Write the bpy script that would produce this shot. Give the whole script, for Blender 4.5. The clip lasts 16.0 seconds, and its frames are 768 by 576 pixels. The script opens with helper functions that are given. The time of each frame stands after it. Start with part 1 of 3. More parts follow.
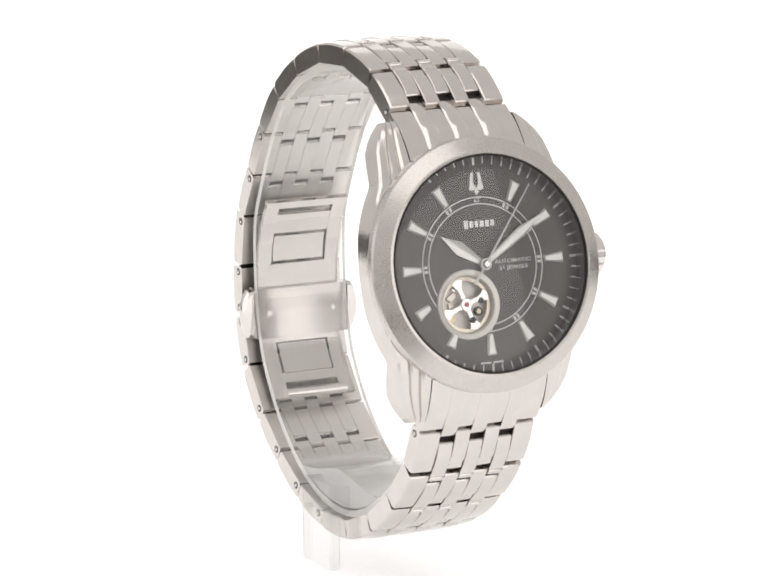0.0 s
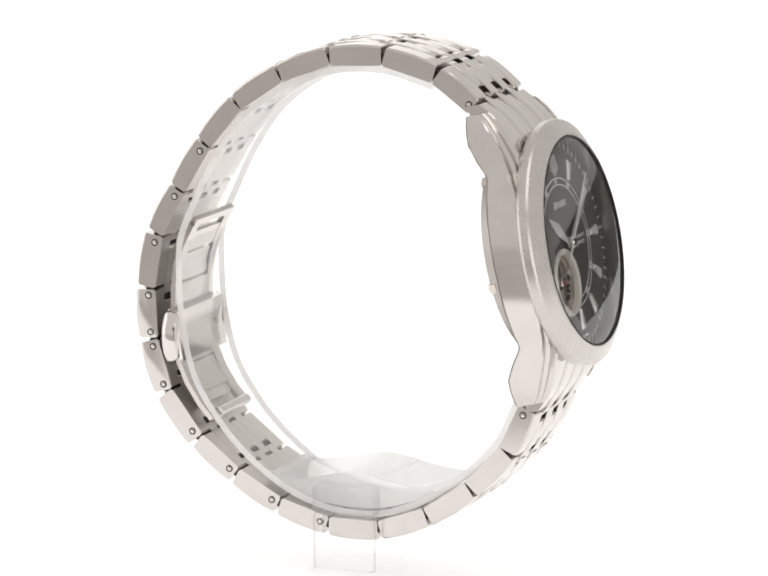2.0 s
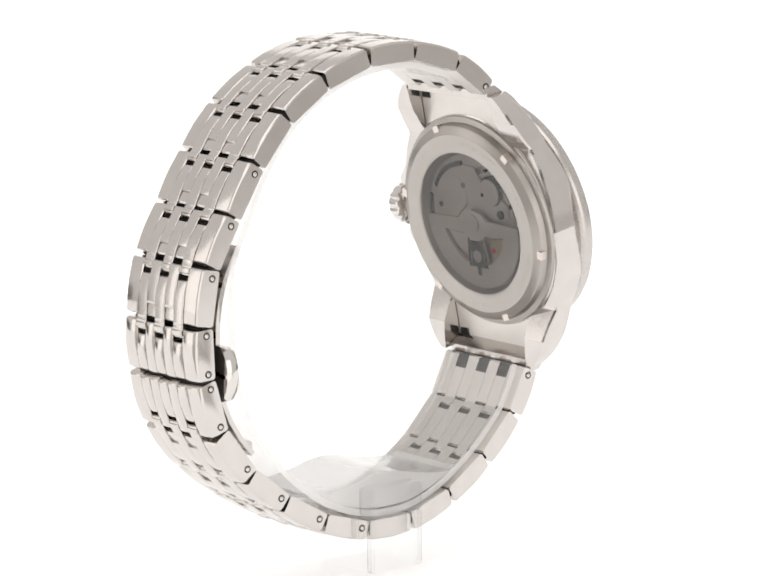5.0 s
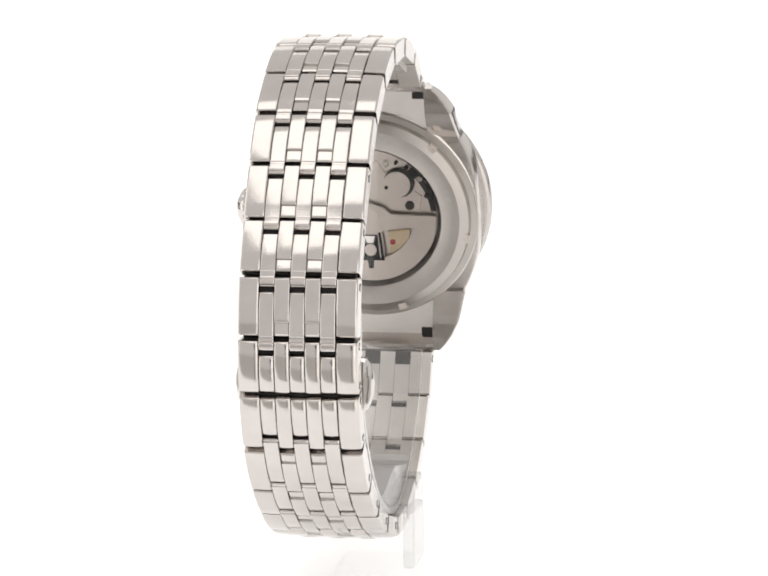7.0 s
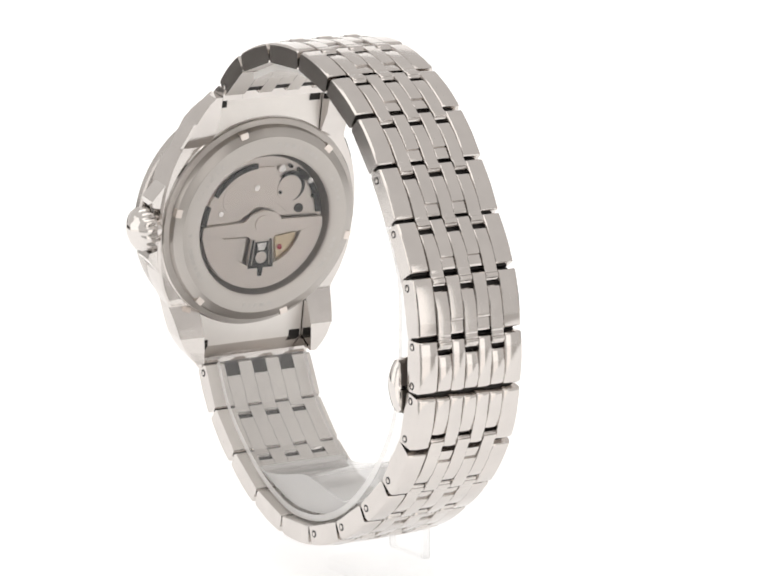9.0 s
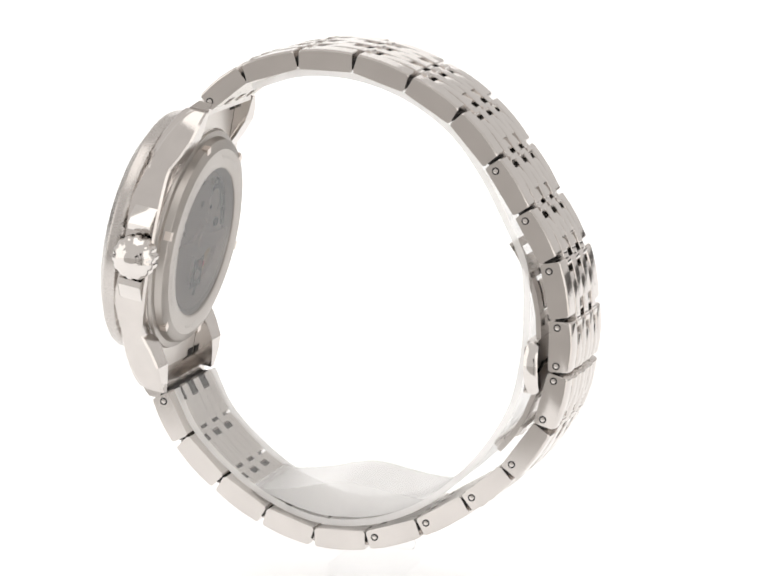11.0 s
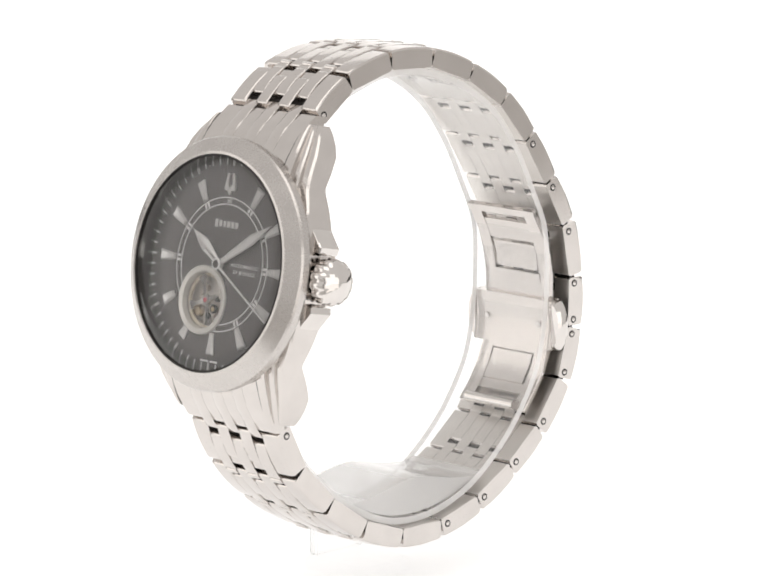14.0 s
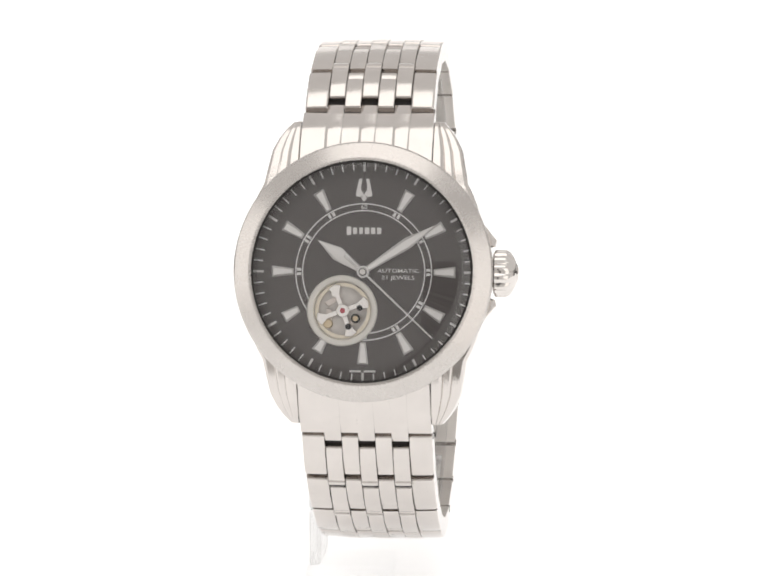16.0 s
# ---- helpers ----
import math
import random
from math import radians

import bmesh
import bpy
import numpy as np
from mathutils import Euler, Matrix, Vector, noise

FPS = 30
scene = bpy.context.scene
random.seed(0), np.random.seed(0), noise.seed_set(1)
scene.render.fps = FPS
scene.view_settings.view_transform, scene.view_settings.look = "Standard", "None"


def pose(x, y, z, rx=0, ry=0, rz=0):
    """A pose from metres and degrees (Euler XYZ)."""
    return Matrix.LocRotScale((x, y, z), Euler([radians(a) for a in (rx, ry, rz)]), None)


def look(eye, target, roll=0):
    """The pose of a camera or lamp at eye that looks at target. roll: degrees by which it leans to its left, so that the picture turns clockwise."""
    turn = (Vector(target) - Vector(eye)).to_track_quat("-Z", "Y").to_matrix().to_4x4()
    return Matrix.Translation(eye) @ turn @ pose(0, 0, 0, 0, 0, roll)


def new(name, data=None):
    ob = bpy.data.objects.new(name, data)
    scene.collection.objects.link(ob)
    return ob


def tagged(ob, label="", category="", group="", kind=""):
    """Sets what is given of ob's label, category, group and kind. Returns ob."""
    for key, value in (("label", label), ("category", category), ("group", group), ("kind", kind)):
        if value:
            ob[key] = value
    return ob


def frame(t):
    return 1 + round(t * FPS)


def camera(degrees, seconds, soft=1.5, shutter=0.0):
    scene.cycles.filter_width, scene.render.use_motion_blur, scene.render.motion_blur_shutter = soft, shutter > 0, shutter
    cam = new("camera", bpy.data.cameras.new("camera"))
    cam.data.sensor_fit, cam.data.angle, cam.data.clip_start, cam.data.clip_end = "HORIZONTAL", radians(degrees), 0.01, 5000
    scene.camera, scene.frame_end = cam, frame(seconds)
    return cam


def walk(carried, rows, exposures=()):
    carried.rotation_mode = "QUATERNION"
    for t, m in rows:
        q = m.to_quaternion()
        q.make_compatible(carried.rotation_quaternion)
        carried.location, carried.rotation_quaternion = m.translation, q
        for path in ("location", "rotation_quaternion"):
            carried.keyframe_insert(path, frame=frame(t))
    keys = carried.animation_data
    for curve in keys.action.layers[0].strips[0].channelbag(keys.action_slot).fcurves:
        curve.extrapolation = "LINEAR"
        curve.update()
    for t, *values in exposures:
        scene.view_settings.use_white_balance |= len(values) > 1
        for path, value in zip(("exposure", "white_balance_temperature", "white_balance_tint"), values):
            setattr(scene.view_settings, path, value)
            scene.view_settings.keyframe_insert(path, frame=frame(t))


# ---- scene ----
# All sizes of the watch are in millimetres in its own space; MM turns them into metres.
MM = 0.001
LIFT = 55.5            # height of the watch's origin above the table
EYE = Vector((0.0, -0.660, 0.1743))
PAN, TILT, LEAN = radians(0.3188), radians(-10.4067), -0.5935
AIM = EYE + Vector((math.sin(PAN) * math.cos(TILT), math.cos(PAN) * math.cos(TILT), math.sin(TILT)))
cam = camera(11.786, 16.0, soft=1.9)
walk(cam, [(0.0, look(EYE, AIM, LEAN)), (16.0, look(EYE, AIM, LEAN))])


def along(table, v):
    """Read a value from a table of (key, value) pairs."""
    for (a, x), (b, y) in zip(table, table[1:]):
        if v <= b:
            return x + (y - x) * max(0.0, (v - a) / (b - a))
    return table[-1][1]


# the turntable's small lag and lead, in degrees
UNEVEN = [(0, 0.0), (1.5, -0.33), (2.5, -0.4), (3.5, -0.15), (4.5, -0.2), (7.0, -0.15), (8.5, -0.25), (12.0, -0.05), (14.0, 0.1), (15.5, 0.0), (16.0, -0.35)]


def turntable(t):
    """The pose of what stands on the turntable at t seconds."""
    yaw = 28.0 + 20.463 * t + along(UNEVEN, t)
    return pose(0, 0, 0, 0, 0, yaw) @ pose(4.05 * MM, 0, LIFT * MM, 0, 0, -1.2)


# ---- world and lights ----
world = bpy.data.worlds.new("studio")
scene.world = world
world.use_nodes = True
world.node_tree.nodes["Background"].inputs[0].default_value = (1.0, 0.965, 0.935, 1)
world.node_tree.nodes["Background"].inputs[1].default_value = 0.76


def softbox(name, eye, target, w, h, watts):
    data = bpy.data.lights.new(name, "AREA")
    data.shape, data.size, data.size_y, data.energy = "RECTANGLE", w, h, watts
    data.color = (1.0, 0.965, 0.93)
    ob = new(name, data)
    ob.matrix_world = look(eye, target)
    return ob


softbox("softbox_top", (0.0, -0.5, 1.5), (0, 0, 0), 1.3, 1.3, 5.2)
softbox("softbox_left", (-1.35, -0.15, 0.3), (0, 0, 0.06), 0.9, 1.1, 2.4)
softbox("softbox_right", (0.85, -1.2, 0.05), (0, 0, 0.06), 1.2, 1.4, 4.7)


# ---- materials ----
def material(name):
    m = bpy.data.materials.new(name)
    m.use_nodes = True
    nt = m.node_tree
    return m, nt, nt.nodes["Principled BSDF"]


def add(nt, kind, **values):
    n = nt.nodes.new(kind)
    for k, v in values.items():
        n.inputs[k.replace("_", " ")].default_value = v
    return n


def steel(name, colour, rough, brush=(1, 1, 1), bump=0.05, spread=0.12):
    """Stainless steel: fine brush lines along one axis and faint smudges."""
    m, nt, p = material(name)
    p.inputs["Metallic"].default_value = 1.0
    co = add(nt, "ShaderNodeTexCoord")
    mp = add(nt, "ShaderNodeMapping")
    mp.inputs["Scale"].default_value = [b * 1000 for b in brush]
    nt.links.new(co.outputs["Object"], mp.inputs["Vector"])
    fine = add(nt, "ShaderNodeTexNoise", Scale=6.0, Detail=3.0)
    nt.links.new(mp.outputs[0], fine.inputs["Vector"])
    smudge = add(nt, "ShaderNodeTexNoise", Scale=220.0, Detail=2.0)
    nt.links.new(co.outputs["Object"], smudge.inputs["Vector"])
    mix = add(nt, "ShaderNodeMath")
    mix.operation = "ADD"
    nt.links.new(fine.outputs[0], mix.inputs[0])
    nt.links.new(smudge.outputs[0], mix.inputs[1])
    rr = add(nt, "ShaderNodeMapRange")
    rr.inputs["From Min"].default_value, rr.inputs["From Max"].default_value = 0.6, 1.4
    rr.inputs["To Min"].default_value, rr.inputs["To Max"].default_value = max(rough - spread / 2, 0.03), rough + spread / 2
    nt.links.new(mix.outputs[0], rr.inputs[0])
    nt.links.new(rr.outputs[0], p.inputs["Roughness"])
    ramp = add(nt, "ShaderNodeValToRGB")
    ramp.color_ramp.elements[0].position, ramp.color_ramp.elements[1].position = 0.3, 0.7
    ramp.color_ramp.elements[0].color = (*[c * 0.94 for c in colour], 1)
    ramp.color_ramp.elements[1].color = (*colour, 1)
    nt.links.new(smudge.outputs[0], ramp.inputs[0])
    nt.links.new(ramp.outputs[0], p.inputs["Base Color"])
    bp = add(nt, "ShaderNodeBump", Strength=bump, Distance=0.0001)
    nt.links.new(fine.outputs[0], bp.inputs["Height"])
    nt.links.new(bp.outputs[0], p.inputs["Normal"])
    return m


def plain(name, colour, rough=0.4, metal=0.0, spec=0.5, vary=0.15, scale=900.0):
    m, nt, p = material(name)
    p.inputs["Roughness"].default_value, p.inputs["Metallic"].default_value = rough, metal
    p.inputs["Specular IOR Level"].default_value = spec
    co = add(nt, "ShaderNodeTexCoord")
    nz = add(nt, "ShaderNodeTexNoise", Scale=scale, Detail=3.0)
    nt.links.new(co.outputs["Object"], nz.inputs["Vector"])
    ramp = add(nt, "ShaderNodeValToRGB")
    ramp.color_ramp.elements[0].color = (*[c * (1 - vary) for c in colour], 1)
    ramp.color_ramp.elements[1].color = (*[min(c * (1 + vary), 1) for c in colour], 1)
    nt.links.new(nz.outputs[0], ramp.inputs[0])
    nt.links.new(ramp.outputs[0], p.inputs["Base Color"])
    return m


WARM = (0.655, 0.622, 0.597)
BRUSHED = steel("brushed_steel", WARM, 0.12, (0.15, 2.5, 2.5), 0.03, 0.05)
# matte inner faces, with a lighter colour for light thrown inside the band
INSIDE = steel("pale_matte_steel", (0.74, 0.71, 0.68), 0.4, (2, 2, 2), 0.05)
BLASTED = steel("case_back_steel", (0.47, 0.443, 0.418), 0.36, (2, 2, 2), 0.05)
SIDE = steel("satin_steel", WARM, 0.11, (2.0, 2.0, 0.2), 0.05)
POLISHED = steel("polished_steel", (0.71, 0.68, 0.655), 0.09, (1, 1, 1), 0.01, 0.05)
BEZEL = steel("bezel_steel", (0.58, 0.552, 0.53), 0.27, (0.8, 0.8, 0.8), 0.025)
APPLIED = steel("applied_steel", (0.90, 0.87, 0.84), 0.16, (1, 1, 1), 0.01, 0.05)
PLATE = steel("movement_steel", (0.74, 0.675, 0.625), 0.33, (1, 0.2, 1), 0.05)
MARK = plain("silvered_lacquer", (0.90, 0.885, 0.87), 0.25, 0.35, vary=0.04)
DARK = plain("near_black_metal", (0.03, 0.028, 0.027), 0.5, 0.6)
PRINT = plain("white_print", (0.88, 0.87, 0.86), 0.45)
# near-black colour for the shade in openings of the movement
BLACK = plain("shade_black", (0.015, 0.014, 0.014), 0.5)
BRASS = plain("gilt_brass", (0.68, 0.56, 0.39), 0.3, 1.0)
CREAM = plain("cream_silver", (0.90, 0.875, 0.82), 0.3, 0.2, vary=0.04)
GILT = plain("pale_gilt", (0.84, 0.77, 0.64), 0.3, 0.8)
RUBY = plain("ruby_jewel", (0.55, 0.06, 0.09), 0.15)
NICKEL = plain("nickel_plate", (0.78, 0.745, 0.71), 0.32, 0.3, vary=0.12)
BROWN = plain("brown_ring", (0.42, 0.385, 0.36), 0.35, 0.7)
ENGRAVED = plain("engraved_steel", (0.46, 0.44, 0.42), 0.4, 0.8)
SKIRT = plain("chapter_ring_steel", (0.42, 0.42, 0.41), 0.16, 0.9)


def dial_material():
    """Charcoal sunray dial: brush lines fan out from the centre."""
    m, nt, p = material("charcoal_dial")
    p.inputs["Metallic"].default_value, p.inputs["Roughness"].default_value = 0.5, 0.42
    co = add(nt, "ShaderNodeTexCoord")
    gr = add(nt, "ShaderNodeTexGradient")
    gr.gradient_type = "RADIAL"
    nt.links.new(co.outputs["Object"], gr.inputs["Vector"])
    nz = add(nt, "ShaderNodeTexNoise", Scale=160.0, Detail=2.0)
    nz.noise_dimensions = "1D"
    nt.links.new(gr.outputs["Fac"], nz.inputs["W"])
    ramp = add(nt, "ShaderNodeValToRGB")
    ramp.color_ramp.elements[0].color = (0.092, 0.084, 0.082, 1)
    ramp.color_ramp.elements[1].color = (0.155, 0.141, 0.138, 1)
    nt.links.new(nz.outputs[0], ramp.inputs[0])
    nt.links.new(ramp.outputs[0], p.inputs["Base Color"])
    return m


DIAL = dial_material()


def acrylic(name, milk, tint):
    """Clear acrylic: see-through, with a share of white (milk), glossier at a slant."""
    m, nt, p = material(name)
    out = nt.nodes["Material Output"]
    p.inputs["Base Color"].default_value = (0.9, 0.89, 0.88, 1)
    p.inputs["Roughness"].default_value = 0.15
    tr, gl = add(nt, "ShaderNodeBsdfTransparent", Color=(tint, tint, tint, 1)), add(nt, "ShaderNodeBsdfGlossy", Roughness=0.05)
    haze, mx = add(nt, "ShaderNodeMixShader", Fac=milk), add(nt, "ShaderNodeMixShader")
    lw = add(nt, "ShaderNodeLayerWeight", Blend=0.5)
    pw = add(nt, "ShaderNodeMath")
    pw.operation = "POWER"
    pw.inputs[1].default_value = 4.0
    sc = add(nt, "ShaderNodeMath")
    sc.operation = "MULTIPLY_ADD"
    sc.inputs[1].default_value, sc.inputs[2].default_value = 0.4, 0.04
    nt.links.new(lw.outputs["Facing"], pw.inputs[0])
    nt.links.new(pw.outputs[0], sc.inputs[0])
    nt.links.new(tr.outputs[0], haze.inputs[1])
    nt.links.new(p.outputs[0], haze.inputs[2])
    nt.links.new(sc.outputs[0], mx.inputs[0])
    nt.links.new(haze.outputs[0], mx.inputs[1])
    nt.links.new(gl.outputs[0], mx.inputs[2])
    nt.links.new(mx.outputs[0], out.inputs["Surface"])
    return m


ACRYLIC = acrylic("clear_acrylic", 0.05, 0.99)
FROSTED = acrylic("frosted_acrylic_edge", 0.6, 0.97)
# darker tint in place of the dark internal reflection at the post's edges
EDGE = acrylic("tinted_acrylic_edge", 0.12, 0.91)
# white mixed in for the light that gathers in the clear arch
WHITENED = acrylic("whitened_acrylic", 0.38, 0.985)
POST = acrylic("clear_acrylic_post", 0.0, 0.995)


def pane(name):
    """Coated crystal: see-through, with a mirror gloss that grows at a slant."""
    m, nt, p = material(name)
    nt.nodes.remove(p)
    out = nt.nodes["Material Output"]
    tr, gl = add(nt, "ShaderNodeBsdfTransparent"), add(nt, "ShaderNodeBsdfGlossy", Roughness=0.02)
    fr, mx = add(nt, "ShaderNodeFresnel", IOR=1.68), add(nt, "ShaderNodeMixShader")
    nt.links.new(fr.outputs[0], mx.inputs[0])
    nt.links.new(tr.outputs[0], mx.inputs[1])
    nt.links.new(gl.outputs[0], mx.inputs[2])
    nt.links.new(mx.outputs[0], out.inputs["Surface"])
    return m


CRYSTAL = pane("mineral_crystal")


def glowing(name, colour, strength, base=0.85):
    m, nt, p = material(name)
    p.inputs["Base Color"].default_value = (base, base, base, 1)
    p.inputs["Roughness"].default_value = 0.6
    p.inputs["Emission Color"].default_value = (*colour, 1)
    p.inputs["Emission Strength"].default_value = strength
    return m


# emission added to the table so that it renders pure white
TABLE = glowing("glow_white_table", (1, 1, 1), 0.43)
SWEEP = glowing("glow_white_backdrop", (1, 0.985, 0.97), 0.5)
PAINT = plain("grey_studio_paint", (0.18, 0.175, 0.17), 0.8, scale=6.0)
PALE = plain("pale_studio_paint", (0.74, 0.725, 0.71), 0.8, vary=0.05, scale=6.0)


# ---- mesh helpers ----
def finish(name, bm, mat, scale=MM):
    bmesh.ops.recalc_face_normals(bm, faces=bm.faces)
    bmesh.ops.scale(bm, vec=(scale, scale, scale), verts=bm.verts)
    me = bpy.data.meshes.new(name)
    bm.to_mesh(me)
    bm.free()
    me.materials.append(mat)
    return me


def outward(ob, up):
    """Turn the faces of an open skin so that they look along up."""
    if sum(p.normal.z * p.area for p in ob.data.polygons) * up < 0:
        ob.data.flip_normals()


def smooth(me, angle=35):
    me.shade_smooth()
    me.set_sharp_from_angle(angle=radians(angle))
    return me


def part(name, bm, mat, parent, label="", m=None, soft=35):
    """One mesh object under a thing or a part."""
    me = finish(name, bm, mat)
    if soft:
        smooth(me, soft)
    ob = new(name, me)
    ob.parent = parent
    if m is not None:
        ob.matrix_basis = m
    if label:
        ob["label"] = label
    return ob


def loft(bm, rings, closed=True):
    """Skin closed rings of equal count, with end caps."""
    vs = [[bm.verts.new(p) for p in ring] for ring in rings]
    n = len(vs[0])
    for a, b in zip(vs, vs[1:]):
        for i in range(n):
            j = (i + 1) % n
            bm.faces.new((a[i], a[j], b[j], b[i]))
    if closed:
        bm.faces.new(vs[0][::-1])
        bm.faces.new(vs[-1])
    return bm


def lathe(bm, profile, n=96, c=(0, 0), closed=True):
    """Turn a closed (r, height) profile round the local z axis."""
    vs = []
    for k in range(n):
        a = 2 * math.pi * k / n
        vs.append([bm.verts.new((c[0] + r * math.cos(a), c[1] + r * math.sin(a), h)) for r, h in profile])
    m = len(profile)
    for k in range(n):
        p, q = vs[k], vs[(k + 1) % n]
        for i in range(m if closed else m - 1):
            j = (i + 1) % m
            bm.faces.new((p[i], q[i], q[j], p[j]))
    return bm


def prism(bm, outline, lo, hi, bev=0.0):
    """Extrude an (x, y) outline from lo to hi, with an optional chamfer on top."""
    rings = [[(x, y, lo) for x, y in outline], [(x, y, hi - bev) for x, y in outline]]
    if bev:
        cx = sum(p[0] for p in outline) / len(outline)
        cy = sum(p[1] for p in outline) / len(outline)
        top = []
        for x, y in outline:
            d = math.hypot(x - cx, y - cy) or 1
            f = max(0.0, 1 - bev / d)
            top.append((cx + (x - cx) * f, cy + (y - cy) * f, hi))
        rings.append(top)
    return loft(bm, rings)


def disc(r, n=48, c=(0, 0), a0=0.0, a1=360.0):
    full = a1 - a0 >= 360
    return [(c[0] + r * math.cos(radians(a0 + (a1 - a0) * k / (n if full else n - 1))),
             c[1] + r * math.sin(radians(a0 + (a1 - a0) * k / (n if full else n - 1)))) for k in range(n)]


def box(bm, x0, x1, y0, y1, z0, z1):
    return loft(bm, [[(x0, y0, z), (x1, y0, z), (x1, y1, z), (x0, y1, z)] for z in (z0, z1)])


def turned(points, deg):
    c, s = math.cos(radians(deg)), math.sin(radians(deg))
    return [(x * c - y * s, x * s + y * c) for x, y in points]


# ---- the studio ----
def studio():
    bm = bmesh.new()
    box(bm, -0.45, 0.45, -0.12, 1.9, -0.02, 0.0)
    tagged(new("ground", finish("ground", bm, TABLE, 1)), "seamless white table top with added glow", "table", kind="structure")
    # out of view; its added glow gives the steel something bright to mirror
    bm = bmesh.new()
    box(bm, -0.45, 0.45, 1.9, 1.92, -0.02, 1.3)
    tagged(new("backdrop", finish("backdrop", bm, SWEEP, 1)), "unseen seamless white backdrop with added glow", "backdrop", kind="structure")
    # unseen low dark walls and wide floor, added for the steel to mirror
    for name, b in (("flag_wall_left", (-1.4, -1.3, 0.45, 2.4, -0.75, 0.06)), ("flag_wall_right", (1.3, 1.4, 0.45, 2.4, -0.75, 0.06)),
                    ("flag_wall_back", (-1.4, 1.4, 2.4, 2.5, -0.75, 0.06)), ("floor", (-9.0, 9.0, -9.0, 2.5, -0.8, -0.75))):
        bm = bmesh.new()
        box(bm, *b)
        wall = name != "floor"
        tagged(new(name, finish(name, bm, PAINT if wall else PALE, 1)), "unseen low dark grey wall added for reflections" if wall else "plain pale studio floor",
               "wall" if wall else "floor", kind="structure")


studio()


def studio_camera():
    """A dark camera body on its stand behind the lens; it shows only as a reflection."""
    ob = tagged(new("studio_camera"), "black studio camera on a slim black stand", "camera")
    bm = bmesh.new()
    box(bm, -0.065, 0.065, -0.80, -0.70, 0.13, 0.225)
    bmesh.ops.bevel(bm, geom=bm.edges[:], offset=0.008, segments=2, affect="EDGES")
    body = new("body", finish("body", bm, DARK, 1))
    bm = bmesh.new()
    lathe(bm, [(0.012, 0.131), (0.02, 0.13), (0.02, -0.75), (0.012, -0.75)], 20, (0, -0.75))
    pole = new("stand", finish("stand", bm, DARK, 1))
    for p in (body, pole):
        p.parent = ob


studio_camera()

# ---- the watch ----
watch = new("wristwatch")
tagged(watch, "stainless steel wristwatch with charcoal open-heart dial and link bracelet", "watch")
FACE = 11.3             # the face leans back by this much
CASE = pose(0.0, -39.0 * MM, 7.6 * MM) @ pose(0, 0, 0, 90 - FACE, 0, 0)
DZ = -1.5               # height of the dial below the pointers' cap


def case_part(name, bm, mat, label="", soft=35):
    return part(name, bm, mat, watch, label, CASE, soft)


OUTER = [(0, 20.85), (4, 20.7), (7, 20.35), (9, 19.9), (12, 18.95), (14, 18.0), (15, 17.5), (18, 16.9), (20.8, 16.35), (23, 15.3), (24.6, 14.2), (25.9, 13.0)]
FRONT = [(4, -0.2), (10, -0.3), (14, -1.2), (16, -1.8), (18, -2.4), (21, -3.6), (23.5, -4.9), (25, -5.9), (25.9, -6.8)]
BACK = [(4, -7.8), (9, -7.7), (14.5, -7.4), (15.5, -7.6), (18, -9.2), (20.8, -10.6), (23, -11.0), (25.9, -11.3)]


def case_body():
    bm = bmesh.new()
    lathe(bm, [(18.7, -8.0), (20.1, -8.0), (20.55, -7.7), (20.65, -2.8), (20.45, -2.45), (20.2, -2.3), (18.7, -2.3)], 120)
    body = case_part("case", bm, POLISHED, "polished round steel case", 28)
    for sx in (-1, 1):
        for sy in (-1, 1):
            rings = []
            for y in (0, 2, 4, 5.5, 7, 8.5, 10, 11.5, 13, 14, 14.6, 15, 15.5, 16.5, 18, 19.5, 20.8, 21.5, 22.3, 23, 23.8, 24.6, 25.2, 25.9):
                o, f, b = along(OUTER, y), along(FRONT, y), along(BACK, y)
                b += sy * 0.5 * min(max((y - 15) / 5, 0.0), 1.0)      # the lugs at six reach further back
                i = max(11.45, math.sqrt(max(0.0, 18.8 ** 2 - y * y)))
                w = o - i
                sec = [(i, f + 0.05), (i + 0.12, f + 0.2), (i + w * 0.26, f + 0.15), (i + w * 0.36, f - 0.1), (i + w * 0.37, f - 0.75), (i + w * 0.40, f - 0.7),
                       (i + w * 0.58, f - 0.75), (i + w * 0.64, f - 1.0), (i + w * 0.65, f - 1.5), (i + w * 0.68, f - 1.45),
                       (i + w * 0.90, f - 1.55), (i + w * 0.985, f - 1.85), (o, f - 2.2), (o, b + 0.4), (o - 0.35, b), (i, b)]
                rings.append([(sx * x, sy * y, n) for x, n in sec])
            bm = bmesh.new()
            loft(bm, rings)
            part("lug", bm, SIDE, body, "stepped polished lug", soft=14)
    for sy in (-1, 1):
        bm = bmesh.new()
        prism(bm, [(18.5, sy * 10.2), (20.3, sy * 8.2), (22.5, sy * 5.6), (22.3, sy * 4.5), (20.4, sy * 4.0), (18.5, sy * 4.0)], -7.3, -2.9, 0.3)
        part("crown_guard", bm, POLISHED, body, soft=28)


